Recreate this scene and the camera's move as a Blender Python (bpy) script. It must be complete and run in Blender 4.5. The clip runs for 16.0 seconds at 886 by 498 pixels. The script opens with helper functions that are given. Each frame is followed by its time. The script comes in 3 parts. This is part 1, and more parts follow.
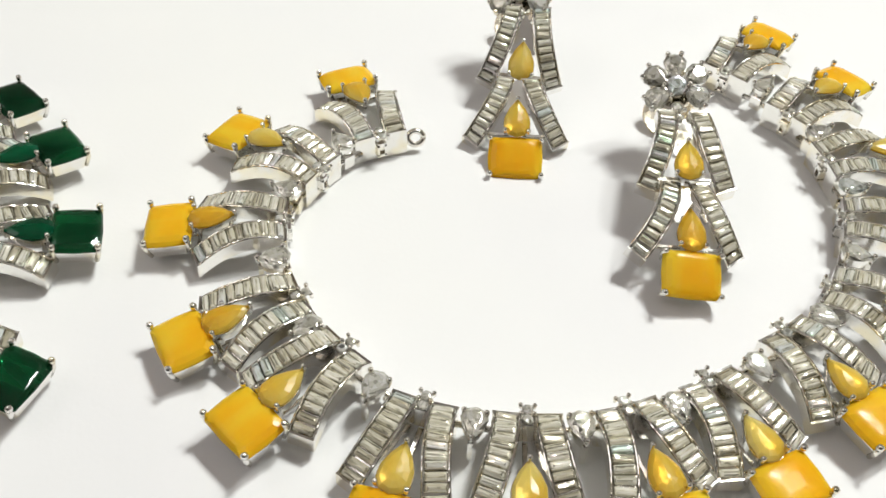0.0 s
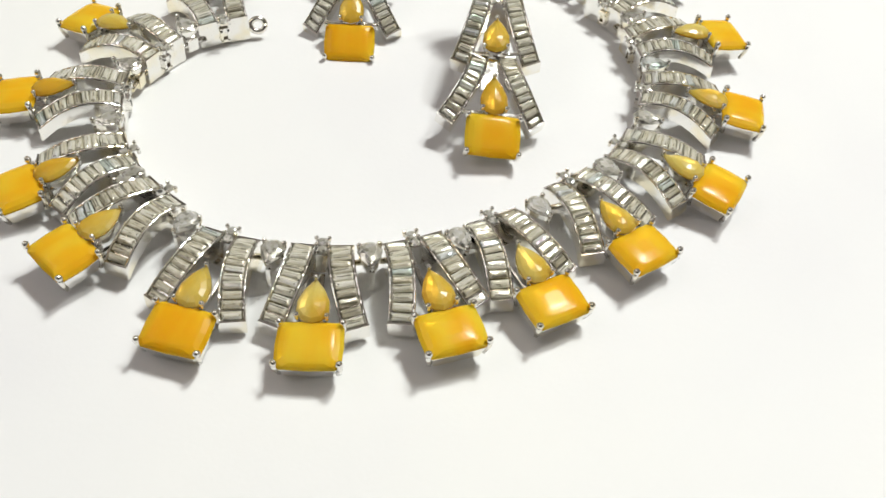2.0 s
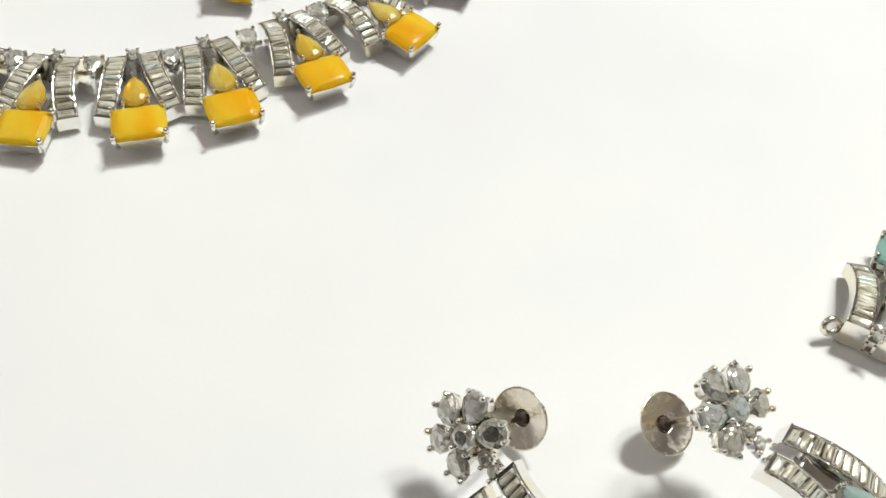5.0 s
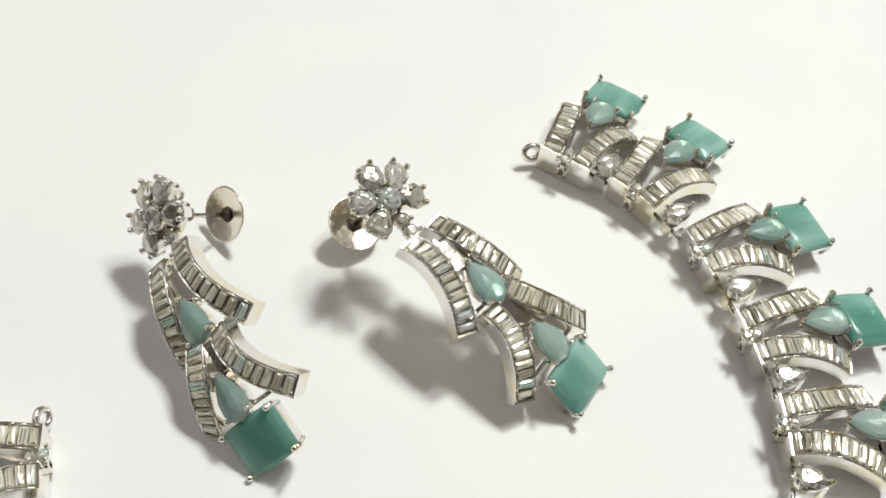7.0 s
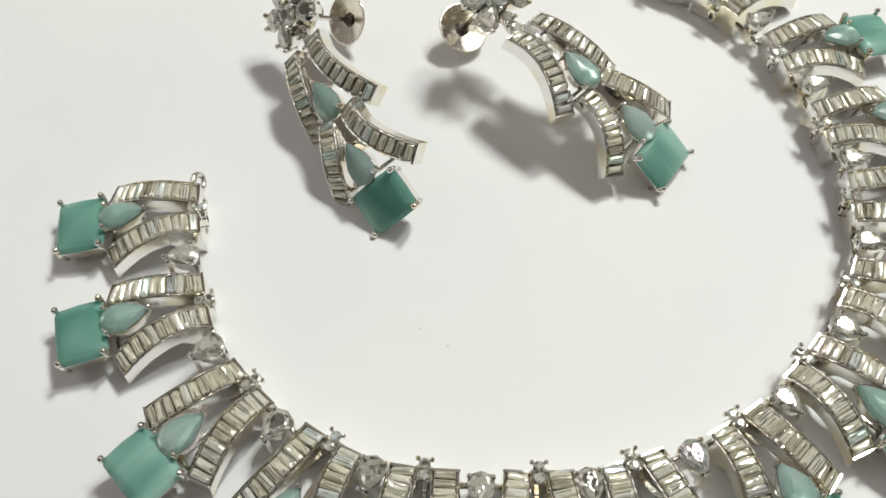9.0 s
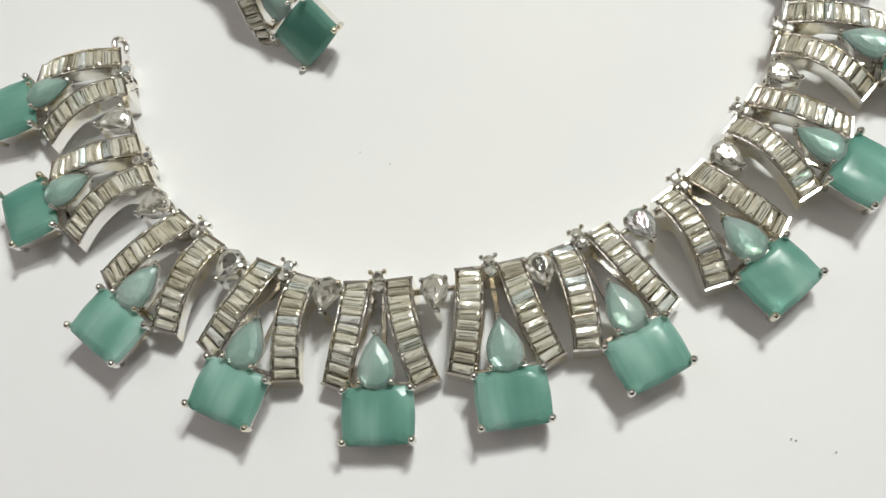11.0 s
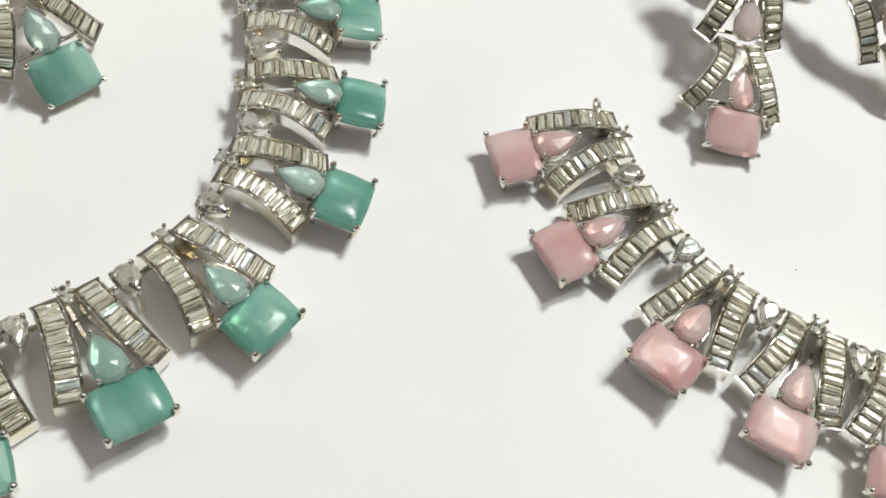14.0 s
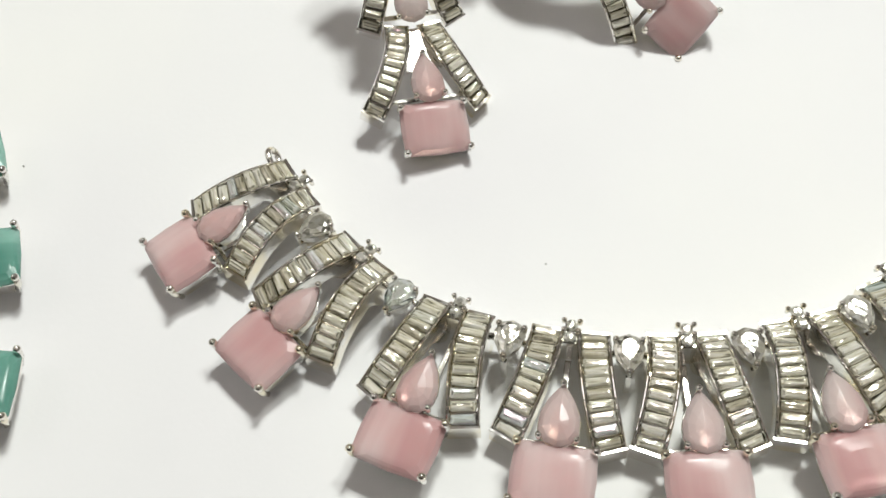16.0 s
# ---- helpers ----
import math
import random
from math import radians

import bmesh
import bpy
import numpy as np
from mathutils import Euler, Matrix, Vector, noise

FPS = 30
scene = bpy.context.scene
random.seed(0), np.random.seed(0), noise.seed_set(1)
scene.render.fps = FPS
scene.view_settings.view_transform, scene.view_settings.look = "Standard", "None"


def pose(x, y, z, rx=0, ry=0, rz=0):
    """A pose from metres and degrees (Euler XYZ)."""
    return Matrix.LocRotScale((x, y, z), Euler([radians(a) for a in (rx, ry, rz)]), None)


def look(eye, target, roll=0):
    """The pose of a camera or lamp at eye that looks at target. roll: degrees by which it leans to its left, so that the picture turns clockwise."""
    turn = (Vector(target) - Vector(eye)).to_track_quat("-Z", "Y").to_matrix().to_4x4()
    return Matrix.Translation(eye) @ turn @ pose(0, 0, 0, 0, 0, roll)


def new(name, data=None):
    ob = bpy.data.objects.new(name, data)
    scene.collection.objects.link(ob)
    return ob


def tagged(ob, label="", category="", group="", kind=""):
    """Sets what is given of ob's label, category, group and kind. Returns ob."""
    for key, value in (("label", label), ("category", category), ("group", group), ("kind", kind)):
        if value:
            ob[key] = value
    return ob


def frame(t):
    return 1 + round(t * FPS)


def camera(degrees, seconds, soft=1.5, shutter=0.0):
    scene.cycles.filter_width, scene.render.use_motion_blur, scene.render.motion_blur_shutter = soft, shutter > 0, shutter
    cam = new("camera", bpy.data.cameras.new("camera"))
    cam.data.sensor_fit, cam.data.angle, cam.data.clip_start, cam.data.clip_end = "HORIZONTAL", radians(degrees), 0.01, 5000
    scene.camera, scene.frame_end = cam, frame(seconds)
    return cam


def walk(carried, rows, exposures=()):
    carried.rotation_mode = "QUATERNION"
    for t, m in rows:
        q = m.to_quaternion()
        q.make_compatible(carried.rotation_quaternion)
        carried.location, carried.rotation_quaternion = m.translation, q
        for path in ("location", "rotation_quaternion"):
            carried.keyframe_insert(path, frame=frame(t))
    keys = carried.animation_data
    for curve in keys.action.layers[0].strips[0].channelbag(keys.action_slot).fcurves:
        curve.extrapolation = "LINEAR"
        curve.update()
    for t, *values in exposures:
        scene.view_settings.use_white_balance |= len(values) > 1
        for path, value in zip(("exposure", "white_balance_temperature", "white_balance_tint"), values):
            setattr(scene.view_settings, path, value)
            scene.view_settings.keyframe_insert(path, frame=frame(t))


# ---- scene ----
cam = camera(47.40, 16.0, soft=1.55)
ROWS = [
    (0, (-0.02864, -0.09776, 0.13587), (-0.04016, 0.00531, 0.02750), 3.76),
    (0.5, (-0.01422, -0.09540, 0.13100), (-0.02310, 0.00798, 0.02268), 4.50),
    (1, (-0.00815, -0.09857, 0.12527), (-0.01643, 0.00411, 0.01623), 4.64),
    (1.5, (0.00018, -0.11011, 0.12574), (-0.00845, -0.00788, 0.01631), 4.44),
    (2, (0.00652, -0.12224, 0.13323), (-0.00210, -0.02001, 0.02381), 4.43),
    (2.5, (0.00693, -0.12514, 0.13654), (-0.00362, -0.02313, 0.02707), 3.82),
    (3, (0.01226, -0.13341, 0.14165), (-0.00098, -0.03178, 0.03212), 2.95),
    (3.2, (0.01603, -0.13632, 0.14264), (0.00126, -0.03554, 0.03253), 2.46),
    (5.3, (0.09614, -0.15907, 0.14682), (0.07898, -0.06643, 0.03010), 3.48),
    (5.5, (0.10045, -0.16292, 0.14876), (0.08368, -0.07221, 0.03047), 3.75),
    (6, (0.11497, -0.16603, 0.14525), (0.09724, -0.07633, 0.02634), 3.25),
    (6.5, (0.13289, -0.16621, 0.14246), (0.11545, -0.07644, 0.02356), 3.52),
    (7, (0.14863, -0.17275, 0.14790), (0.12996, -0.08310, 0.02910), 3.72),
    (7.5, (0.15564, -0.17899, 0.15451), (0.13581, -0.09307, 0.03317), 4.22),
    (8, (0.15692, -0.18988, 0.15308), (0.13477, -0.10486, 0.03150), 3.38),
    (8.5, (0.15180, -0.20459, 0.15180), (0.12641, -0.12297, 0.02854), 1.17),
    (8.7, (0.15195, -0.20508, 0.15316), (0.12622, -0.12551, 0.02864), 0.44),
    (10.8, (0.16233, -0.21065, 0.14621), (0.13552, -0.14954, 0.01187), -15.17),
    (11, (0.16833, -0.20992, 0.14691), (0.14158, -0.15067, 0.01173), -15.76),
    (11.5, (0.18735, -0.20857, 0.14981), (0.16244, -0.15006, 0.01396), -10.26),
    (12, (0.19863, -0.20986, 0.15121), (0.17455, -0.15171, 0.01505), -4.54),
    (12.5, (0.21155, -0.21102, 0.15467), (0.18483, -0.14924, 0.02062), 0.29),
    (13, (0.22464, -0.20761, 0.15216), (0.19730, -0.13744, 0.02243), 7.29),
    (13.5, (0.24238, -0.18768, 0.14409), (0.21634, -0.11150, 0.01753), 12.92),
    (14, (0.25309, -0.16768, 0.14310), (0.22958, -0.08715, 0.01875), 15.08),
    (14.5, (0.26355, -0.14832, 0.14496), (0.23921, -0.06628, 0.02176), 7.38),
    (15, (0.27348, -0.13296, 0.14005), (0.24843, -0.04913, 0.01822), 0.44),
    (15.5, (0.28217, -0.12421, 0.13188), (0.25769, -0.04173, 0.00900), -3.40),
    (16, (0.29040, -0.12451, 0.12836), (0.26623, -0.04497, 0.00351), -5.89),
]
EXPOSURES = [(0.0, -0.11, 6450, 9.5), (3.0, -0.11, 6450, 9.5), (5.5, -0.14, 6440, 8.8), (7.0, -0.21, 6440, 8.8), (7.5, -0.36, 6440, 8.8), (8.0, -0.34, 6440, 8.8), (11.0, -0.34, 6440, 8.6), (12.5, -0.23, 6440, 8.6), (14.5, -0.29, 6440, 8.8), (16.0, -0.27, 6440, 8.8)]
walk(cam, [(t, look(eye, target, roll)) for t, eye, target, roll in ROWS], EXPOSURES)

# ---- world, lamps ----
world = bpy.data.worlds.new("world")
scene.world = world
world.use_nodes = True
world.node_tree.nodes["Background"].inputs[0].default_value = (0.75, 0.8, 0.9, 1)
world.node_tree.nodes["Background"].inputs[1].default_value = 0.02


def area_lamp(name, eye, target, sx, sy, watts, colour):
    data = bpy.data.lights.new(name, "AREA")
    data.shape, data.size, data.size_y, data.energy, data.color = "RECTANGLE", sx, sy, watts, colour
    ob = new(name, data)
    ob.matrix_world = look(eye, target)
    return ob


KEY_AT, SECOND_AT, FILL_AT = (0.46, 0.74, 1.52), (0.74, 0.56, 1.52), (-1.25, -0.15, 1.6)
area_lamp("unseen_overhead_light", KEY_AT, (0.14, -0.08, 0), 0.24, 0.24, 24.0, (0.965, 0.985, 0.93))
area_lamp("unseen_overhead_light", SECOND_AT, (0.14, -0.08, 0), 0.2, 0.2, 9.0, (0.965, 0.985, 0.93))
# unseen broad lamp on the left: warm fill and faint second shadows
area_lamp("unseen_overhead_light", FILL_AT, (0.14, -0.08, 0), 1.2, 0.7, 5.0, (1.0, 0.93, 0.91))

# six unseen lamps, added to put glints on metal and facets
for glint_x, glint_y in ((-1.6, 0.7), (0.2, 1.75), (1.4, 0.9), (-0.5, -0.5), (0.55, -0.75), (1.3, -0.3)):
    area_lamp("glint_light", (glint_x, glint_y, 1.73), (glint_x, glint_y, 0), 0.22, 0.22, 0.75, (1.0, 0.95, 0.91))

# ---- materials ----


def material(name):
    m = bpy.data.materials.new(name)
    m.use_nodes = True
    return m, m.node_tree.nodes, m.node_tree.links, m.node_tree.nodes["Principled BSDF"]


def noise_node(nodes, links, scale, detail=4, coord="Object", stretch=(1, 1, 1), vary=0.0):
    """Noise in object space; vary shifts it from object to object."""
    tc, mp, nz = nodes.new("ShaderNodeTexCoord"), nodes.new("ShaderNodeMapping"), nodes.new("ShaderNodeTexNoise")
    mp.inputs["Scale"].default_value = stretch
    nz.inputs["Scale"].default_value, nz.inputs["Detail"].default_value = scale, detail
    links.new(tc.outputs[coord], mp.inputs["Vector"])
    if vary:
        info, far = nodes.new("ShaderNodeObjectInfo"), nodes.new("ShaderNodeMath")
        far.operation = "MULTIPLY"
        far.inputs[1].default_value = vary
        links.new(info.outputs["Random"], far.inputs[0])
        links.new(far.outputs[0], mp.inputs["Location"])
    links.new(mp.outputs[0], nz.inputs["Vector"])
    return nz


def ramp_node(nodes, links, source, stops):
    r = nodes.new("ShaderNodeValToRGB")
    e = r.color_ramp.elements
    e[0].position, e[0].color = stops[0][0], (*stops[0][1], 1)
    e[1].position, e[1].color = stops[-1][0], (*stops[-1][1], 1)
    for p, c in stops[1:-1]:
        e.new(p).color = (*c, 1)
    links.new(source, r.inputs[0])
    return r


def bump_node(nodes, links, source, strength, distance, bsdf):
    b = nodes.new("ShaderNodeBump")
    b.inputs["Strength"].default_value, b.inputs["Distance"].default_value = strength, distance
    links.new(source, b.inputs["Height"])
    links.new(b.outputs[0], bsdf.inputs["Normal"])
    return b


def paper_material():
    m, nodes, links, b = material("white_paper")
    big = noise_node(nodes, links, 9, 3)
    r = ramp_node(nodes, links, big.outputs["Fac"], [(0.32, (0.80, 0.79, 0.81)), (0.5, (0.84, 0.835, 0.84)), (0.68, (0.87, 0.865, 0.85))])
    links.new(r.outputs[0], b.inputs["Base Color"])
    b.inputs["Roughness"].default_value = 0.62
    b.inputs["Specular IOR Level"].default_value = 0.35
    fine = noise_node(nodes, links, 900, 5)
    bump_node(nodes, links, fine.outputs["Fac"], 0.12, 0.0002, b)
    return m


def silver_material(name="polished_silver", rough=0.12, tint=(0.88, 0.865, 0.83)):
    m, nodes, links, b = material(name)
    b.inputs["Metallic"].default_value = 1.0
    patch = noise_node(nodes, links, 160, 2, "Object", (1, 1, 1), 4.0)
    gold = tuple(c * k for c, k in zip(tint, (0.98, 0.92, 0.74)))
    rt = ramp_node(nodes, links, patch.outputs["Fac"], [(0.48, tint), (0.66, gold)])
    links.new(rt.outputs[0], b.inputs["Base Color"])
    n = noise_node(nodes, links, 700, 4)
    r = ramp_node(nodes, links, n.outputs["Fac"], [(0.3, (rough * 0.7,) * 3), (0.75, (rough * 1.9,) * 3)])
    links.new(r.outputs[0], b.inputs["Roughness"])
    w = noise_node(nodes, links, 420, 2)
    bump_node(nodes, links, w.outputs["Fac"], 0.25, 0.0002, b)
    return m


def crystal_material(name="clear_crystal", dull=(0.95, 0.91, 0.78), bright=(1.0, 0.99, 0.95), trans=0.35, scale=1700, stretch=(0.18, 1.0, 1.0), metal=0.28, facet_shade=0.42, relief=0.7, glint_mix=0.95, cells=0):
    """Glassy cut crystal: light and dark facets and streaks paint its reflections into the colour, with a faint
    coloured fire on some stones.
    """
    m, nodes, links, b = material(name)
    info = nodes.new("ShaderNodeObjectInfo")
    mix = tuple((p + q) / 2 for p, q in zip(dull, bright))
    # random brightness per facet, painted into the base colour as sparkle
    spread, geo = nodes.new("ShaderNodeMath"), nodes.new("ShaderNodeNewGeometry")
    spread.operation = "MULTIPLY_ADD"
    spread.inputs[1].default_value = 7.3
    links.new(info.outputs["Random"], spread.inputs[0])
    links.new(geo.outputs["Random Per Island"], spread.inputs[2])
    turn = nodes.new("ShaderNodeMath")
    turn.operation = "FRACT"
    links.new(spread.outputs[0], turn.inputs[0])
    dark = tuple(c * facet_shade for c in dull)
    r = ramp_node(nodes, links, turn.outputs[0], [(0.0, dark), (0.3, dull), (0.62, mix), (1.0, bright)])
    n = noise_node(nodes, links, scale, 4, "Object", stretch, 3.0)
    glint_mask = n.outputs["Fac"]
    # cell pattern painted in place of the stone's inner reflections
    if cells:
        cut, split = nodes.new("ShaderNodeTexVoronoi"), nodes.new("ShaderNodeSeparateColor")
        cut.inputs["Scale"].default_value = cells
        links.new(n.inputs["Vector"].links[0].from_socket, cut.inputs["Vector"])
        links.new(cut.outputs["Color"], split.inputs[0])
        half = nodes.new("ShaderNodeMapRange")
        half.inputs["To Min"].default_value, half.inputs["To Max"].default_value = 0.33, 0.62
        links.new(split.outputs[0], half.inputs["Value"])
        glint_mask = half.outputs[0]
    # painted dark lines and white glints, multiplied over the facets
    shade = ramp_node(nodes, links, glint_mask, [(0.32, (0.28, 0.27, 0.22)), (0.39, (0.80, 0.79, 0.71)), (0.51, (0.95, 0.94, 0.87)), (0.56, (1, 1, 0.99))])
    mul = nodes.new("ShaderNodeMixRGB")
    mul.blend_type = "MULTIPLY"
    mul.inputs[0].default_value = glint_mix
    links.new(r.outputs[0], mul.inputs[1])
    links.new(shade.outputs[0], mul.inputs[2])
    # from stone to stone: smoky, warm, clear or faintly blue
    tone = ramp_node(nodes, links, info.outputs["Random"], [(0.0, (0.55, 0.52, 0.45)), (0.2, (0.85, 0.82, 0.74)), (0.45, (0.97, 0.96, 0.90)), (0.85, (1.0, 1.0, 0.99)), (1.0, (0.80, 0.90, 1.0))])
    tint = nodes.new("ShaderNodeMixRGB")
    tint.blend_type = "MULTIPLY"
    tint.inputs[0].default_value = 1.0 if not cells else 0.5
    links.new(mul.outputs[0], tint.inputs[1])
    links.new(tone.outputs[0], tint.inputs[2])
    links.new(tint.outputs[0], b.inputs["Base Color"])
    b.inputs["Metallic"].default_value = metal
    b.inputs["Transmission Weight"].default_value = trans
    b.inputs["IOR"].default_value = 2.1
    b.inputs["Roughness"].default_value = 0.05
    fire = nodes.new("ShaderNodeMapRange")
    fire.inputs["From Min"].default_value, fire.inputs["From Max"].default_value = 0.82, 1.0
    fire.inputs["To Min"].default_value, fire.inputs["To Max"].default_value = 0.0, 620.0
    links.new(info.outputs["Random"], fire.inputs["Value"])
    links.new(fire.outputs[0], b.inputs["Thin Film Thickness"])
    b.inputs["Thin Film IOR"].default_value = 1.6
    w = noise_node(nodes, links, scale * 0.8, 2, "Object", stretch, 5.0)
    bump_node(nodes, links, w.outputs["Fac"], relief, 0.0003, b)
    return m


def stone_material(name, dark, mid, light, trans=0.5, rough=0.2, coat=0.02, silk=0.08):
    """Cloudy cat's-eye glass: silky threads and a broad soft band under a polished skin."""
    m, nodes, links, b = material(name)
    band = noise_node(nodes, links, 150, 1.5, "Object", (1.0, 0.35, 0.6), 2.0)
    thread = noise_node(nodes, links, 900, 3.0, "Object", (1.0, 0.06, 0.3), 3.0)
    info = nodes.new("ShaderNodeObjectInfo")

    def scaled(source, gain, shift):
        node = nodes.new("ShaderNodeMath")
        node.operation = "MULTIPLY_ADD"
        node.inputs[1].default_value, node.inputs[2].default_value = gain, shift
        links.new(source, node.inputs[0])
        return node.outputs[0]

    def added(one, two):
        node = nodes.new("ShaderNodeMath")
        node.operation = "ADD"
        links.new(one, node.inputs[0])
        links.new(two, node.inputs[1])
        return node.outputs[0]

    total = added(added(scaled(info.outputs["Random"], 0.18, -0.09), scaled(band.outputs["Fac"], 1.25, -0.125)), scaled(thread.outputs["Fac"], silk * 2, -silk))
    r = ramp_node(nodes, links, total, [(0.26, dark), (0.5, mid), (0.74, light)])
    links.new(r.outputs[0], b.inputs["Base Color"])
    b.inputs["Roughness"].default_value = rough
    b.inputs["Transmission Weight"].default_value = trans
    b.inputs["IOR"].default_value = 1.52
    b.inputs["Specular IOR Level"].default_value = 0.07
    b.inputs["Subsurface Weight"].default_value = 0.7
    b.inputs["Subsurface Radius"].default_value = (1, 1, 1)
    b.inputs["Subsurface Scale"].default_value = 0.004
    b.inputs["Coat Weight"].default_value = coat
    b.inputs["Coat Roughness"].default_value = 0.04
    bump_node(nodes, links, thread.outputs["Fac"], 0.05, 0.0001, b)
    return m


def plain_material(name, colour, rough=0.8, scale=6.0):
    m, nodes, links, b = material(name)
    n = noise_node(nodes, links, scale, 4)
    r = ramp_node(nodes, links, n.outputs["Fac"], [(0.3, tuple(c * 0.92 for c in colour)), (0.7, colour)])
    links.new(r.outputs[0], b.inputs["Base Color"])
    b.inputs["Roughness"].default_value = rough
    return m


PAPER = paper_material()
SILVER = silver_material()
GILT = silver_material("worn_gilt_silver", 0.2, (0.86, 0.80, 0.70))
# both crystals carry their sparkle as painted light and dark
CRYSTAL = crystal_material(dull=(0.98, 0.95, 0.85), trans=0.15, scale=2500, metal=0.28, facet_shade=0.3, relief=1.0, glint_mix=0.95)
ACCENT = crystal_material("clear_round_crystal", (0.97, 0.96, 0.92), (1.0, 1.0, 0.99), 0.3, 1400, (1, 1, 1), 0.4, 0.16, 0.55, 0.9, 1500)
# warm tone, so that bounce off the unseen room warms the shadows
WALL = plain_material("wall_paint", (0.74, 0.69, 0.665))
DARKWALL = plain_material("dark_floor", (0.2, 0.18, 0.16))
YELLOW = stone_material("yellow_stone", (0.98, 0.43, 0.010), (1.0, 0.49, 0.018), (1.0, 0.60, 0.04), 0.15)
YELLOW_PALE = stone_material("pale_yellow_stone", (0.92, 0.48, 0.04), (0.98, 0.58, 0.08), (1.0, 0.70, 0.18), 0.4, 0.2, 0.0, 0.06)
MINT = stone_material("mint_stone", (0.135, 0.345, 0.28), (0.215, 0.445, 0.37), (0.41, 0.67, 0.585), 0.25)
MINT_PALE = stone_material("pale_mint_stone", (0.34, 0.54, 0.48), (0.45, 0.65, 0.59), (0.64, 0.82, 0.77), 0.5, 0.2, 0.0, 0.06)
PINK = stone_material("pink_stone", (0.69, 0.41, 0.405), (0.79, 0.54, 0.53), (0.90, 0.70, 0.685), 0.22)
PINK_PALE = stone_material("pale_pink_stone", (0.78, 0.50, 0.48), (0.88, 0.62, 0.60), (0.95, 0.76, 0.73), 0.35, 0.2, 0.0, 0.06)
GREEN = stone_material("emerald_green_stone", (0.001, 0.022, 0.007), (0.002, 0.05, 0.016), (0.007, 0.13, 0.042), 0.55, 0.06)
GREEN_PALE = stone_material("bright_emerald_stone", (0.002, 0.06, 0.024), (0.004, 0.12, 0.05), (0.015, 0.24, 0.10), 0.55, 0.06)
# dark finish of an unseen wall, added for metal to mirror
DARK_REFLECTED = plain_material("dark_for_reflections", (0.10, 0.095, 0.09), 0.9, 3)
# dark brown that stands for the shade inside the post hole
HOLE_SHADE = plain_material("hole_shade", (0.055, 0.03, 0.022), 0.5, 300)
DUST = plain_material("dust", (0.38, 0.37, 0.35), 0.9, 500)
MM = 0.001

# ---- mesh helpers ----


class Shape:
    """Collects closed lofts, in millimetres, and makes one mesh of them."""

    def __init__(self):
        self.v, self.f, self.s, self.loose = [], [], [], False

    def loft(self, rings, smooth=False, caps=(True, True)):
        base, n = len(self.v), len(rings[0])
        for ring in rings:
            self.v += [tuple(p) for p in ring]
        for k in range(len(rings) - 1):
            a, b = base + k * n, base + (k + 1) * n
            for i in range(n):
                j = (i + 1) % n
                self.f.append((a + i, a + j, b + j, b + i))
                self.s.append(smooth if isinstance(smooth, bool) else smooth[k])
        if caps[0]:
            self.f.append(tuple(base + i for i in reversed(range(n))))
            self.s.append(False)
        if caps[1]:
            self.f.append(tuple(base + (len(rings) - 1) * n + i for i in range(n)))
            self.s.append(False)
        return self

    def box(self, x0, x1, y0, y1, z0, z1, bevel=0.12):
        def ring(z, d):
            return [(x0 + d, y0 + d, z), (x1 - d, y0 + d, z), (x1 - d, y1 - d, z), (x0 + d, y1 - d, z)]

        return self.loft([ring(z0, bevel), ring(z0 + bevel, 0), ring(z1 - bevel, 0), ring(z1, bevel)])

    def ball(self, c, r, n=8, m=5):
        rings = []
        for k in range(m + 1):
            a = -math.pi / 2 + math.pi * (k + 0.02) / (m + 0.04)
            rings.append([(c[0] + r * math.cos(a) * math.cos(2 * math.pi * i / n), c[1] + r * math.cos(a) * math.sin(2 * math.pi * i / n), c[2] + r * math.sin(a)) for i in range(n)])
        return self.loft(rings, True)

    def tube(self, points, radii, n=8, smooth=True):
        rings = []
        pts = [Vector(p) for p in points]
        for k, p in enumerate(pts):
            d = (pts[min(k + 1, len(pts) - 1)] - pts[max(k - 1, 0)]).normalized()
            a = d.orthogonal().normalized() if k == 0 else (a - d * a.dot(d)).normalized()
            b = d.cross(a)
            rings.append([p + radii[k] * (a * math.cos(2 * math.pi * i / n) + b * math.sin(2 * math.pi * i / n)) for i in range(n)])
        return self.loft(rings, smooth)

    def facets(self, halve=True):
        """Cuts the shape into loose flat facets, four-sided ones halved if asked."""
        bm = bmesh.new()
        points = [bm.verts.new(p) for p in self.v]
        for face in self.f:
            bm.faces.new([points[i] for i in face])
        bm.verts.index_update()
        bmesh.ops.recalc_face_normals(bm, faces=bm.faces)
        self.f = [tuple(q.index for q in face.verts) for face in bm.faces]
        bm.free()
        self.loose = True
        v, f = [], []
        for face in self.f:
            for tri in ((face,) if len(face) != 4 or not halve else ((face[0], face[1], face[2]), (face[0], face[2], face[3]))):
                f.append(tuple(range(len(v), len(v) + len(tri))))
                v += [self.v[i] for i in tri]
        self.v, self.f, self.s = v, f, [False] * len(f)
        return self

    def mesh(self, name, mat):
        me = bpy.data.meshes.new(name)
        me.from_pydata([(x * MM, y * MM, z * MM) for x, y, z in self.v], [], self.f)
        me.polygons.foreach_set("use_smooth", self.s)
        me.materials.append(mat)
        bm = bmesh.new()
        bm.from_mesh(me)
        if not self.loose:
            bmesh.ops.recalc_face_normals(bm, faces=bm.faces)
        bm.to_mesh(me)
        bm.free()
        me.update()
        return me


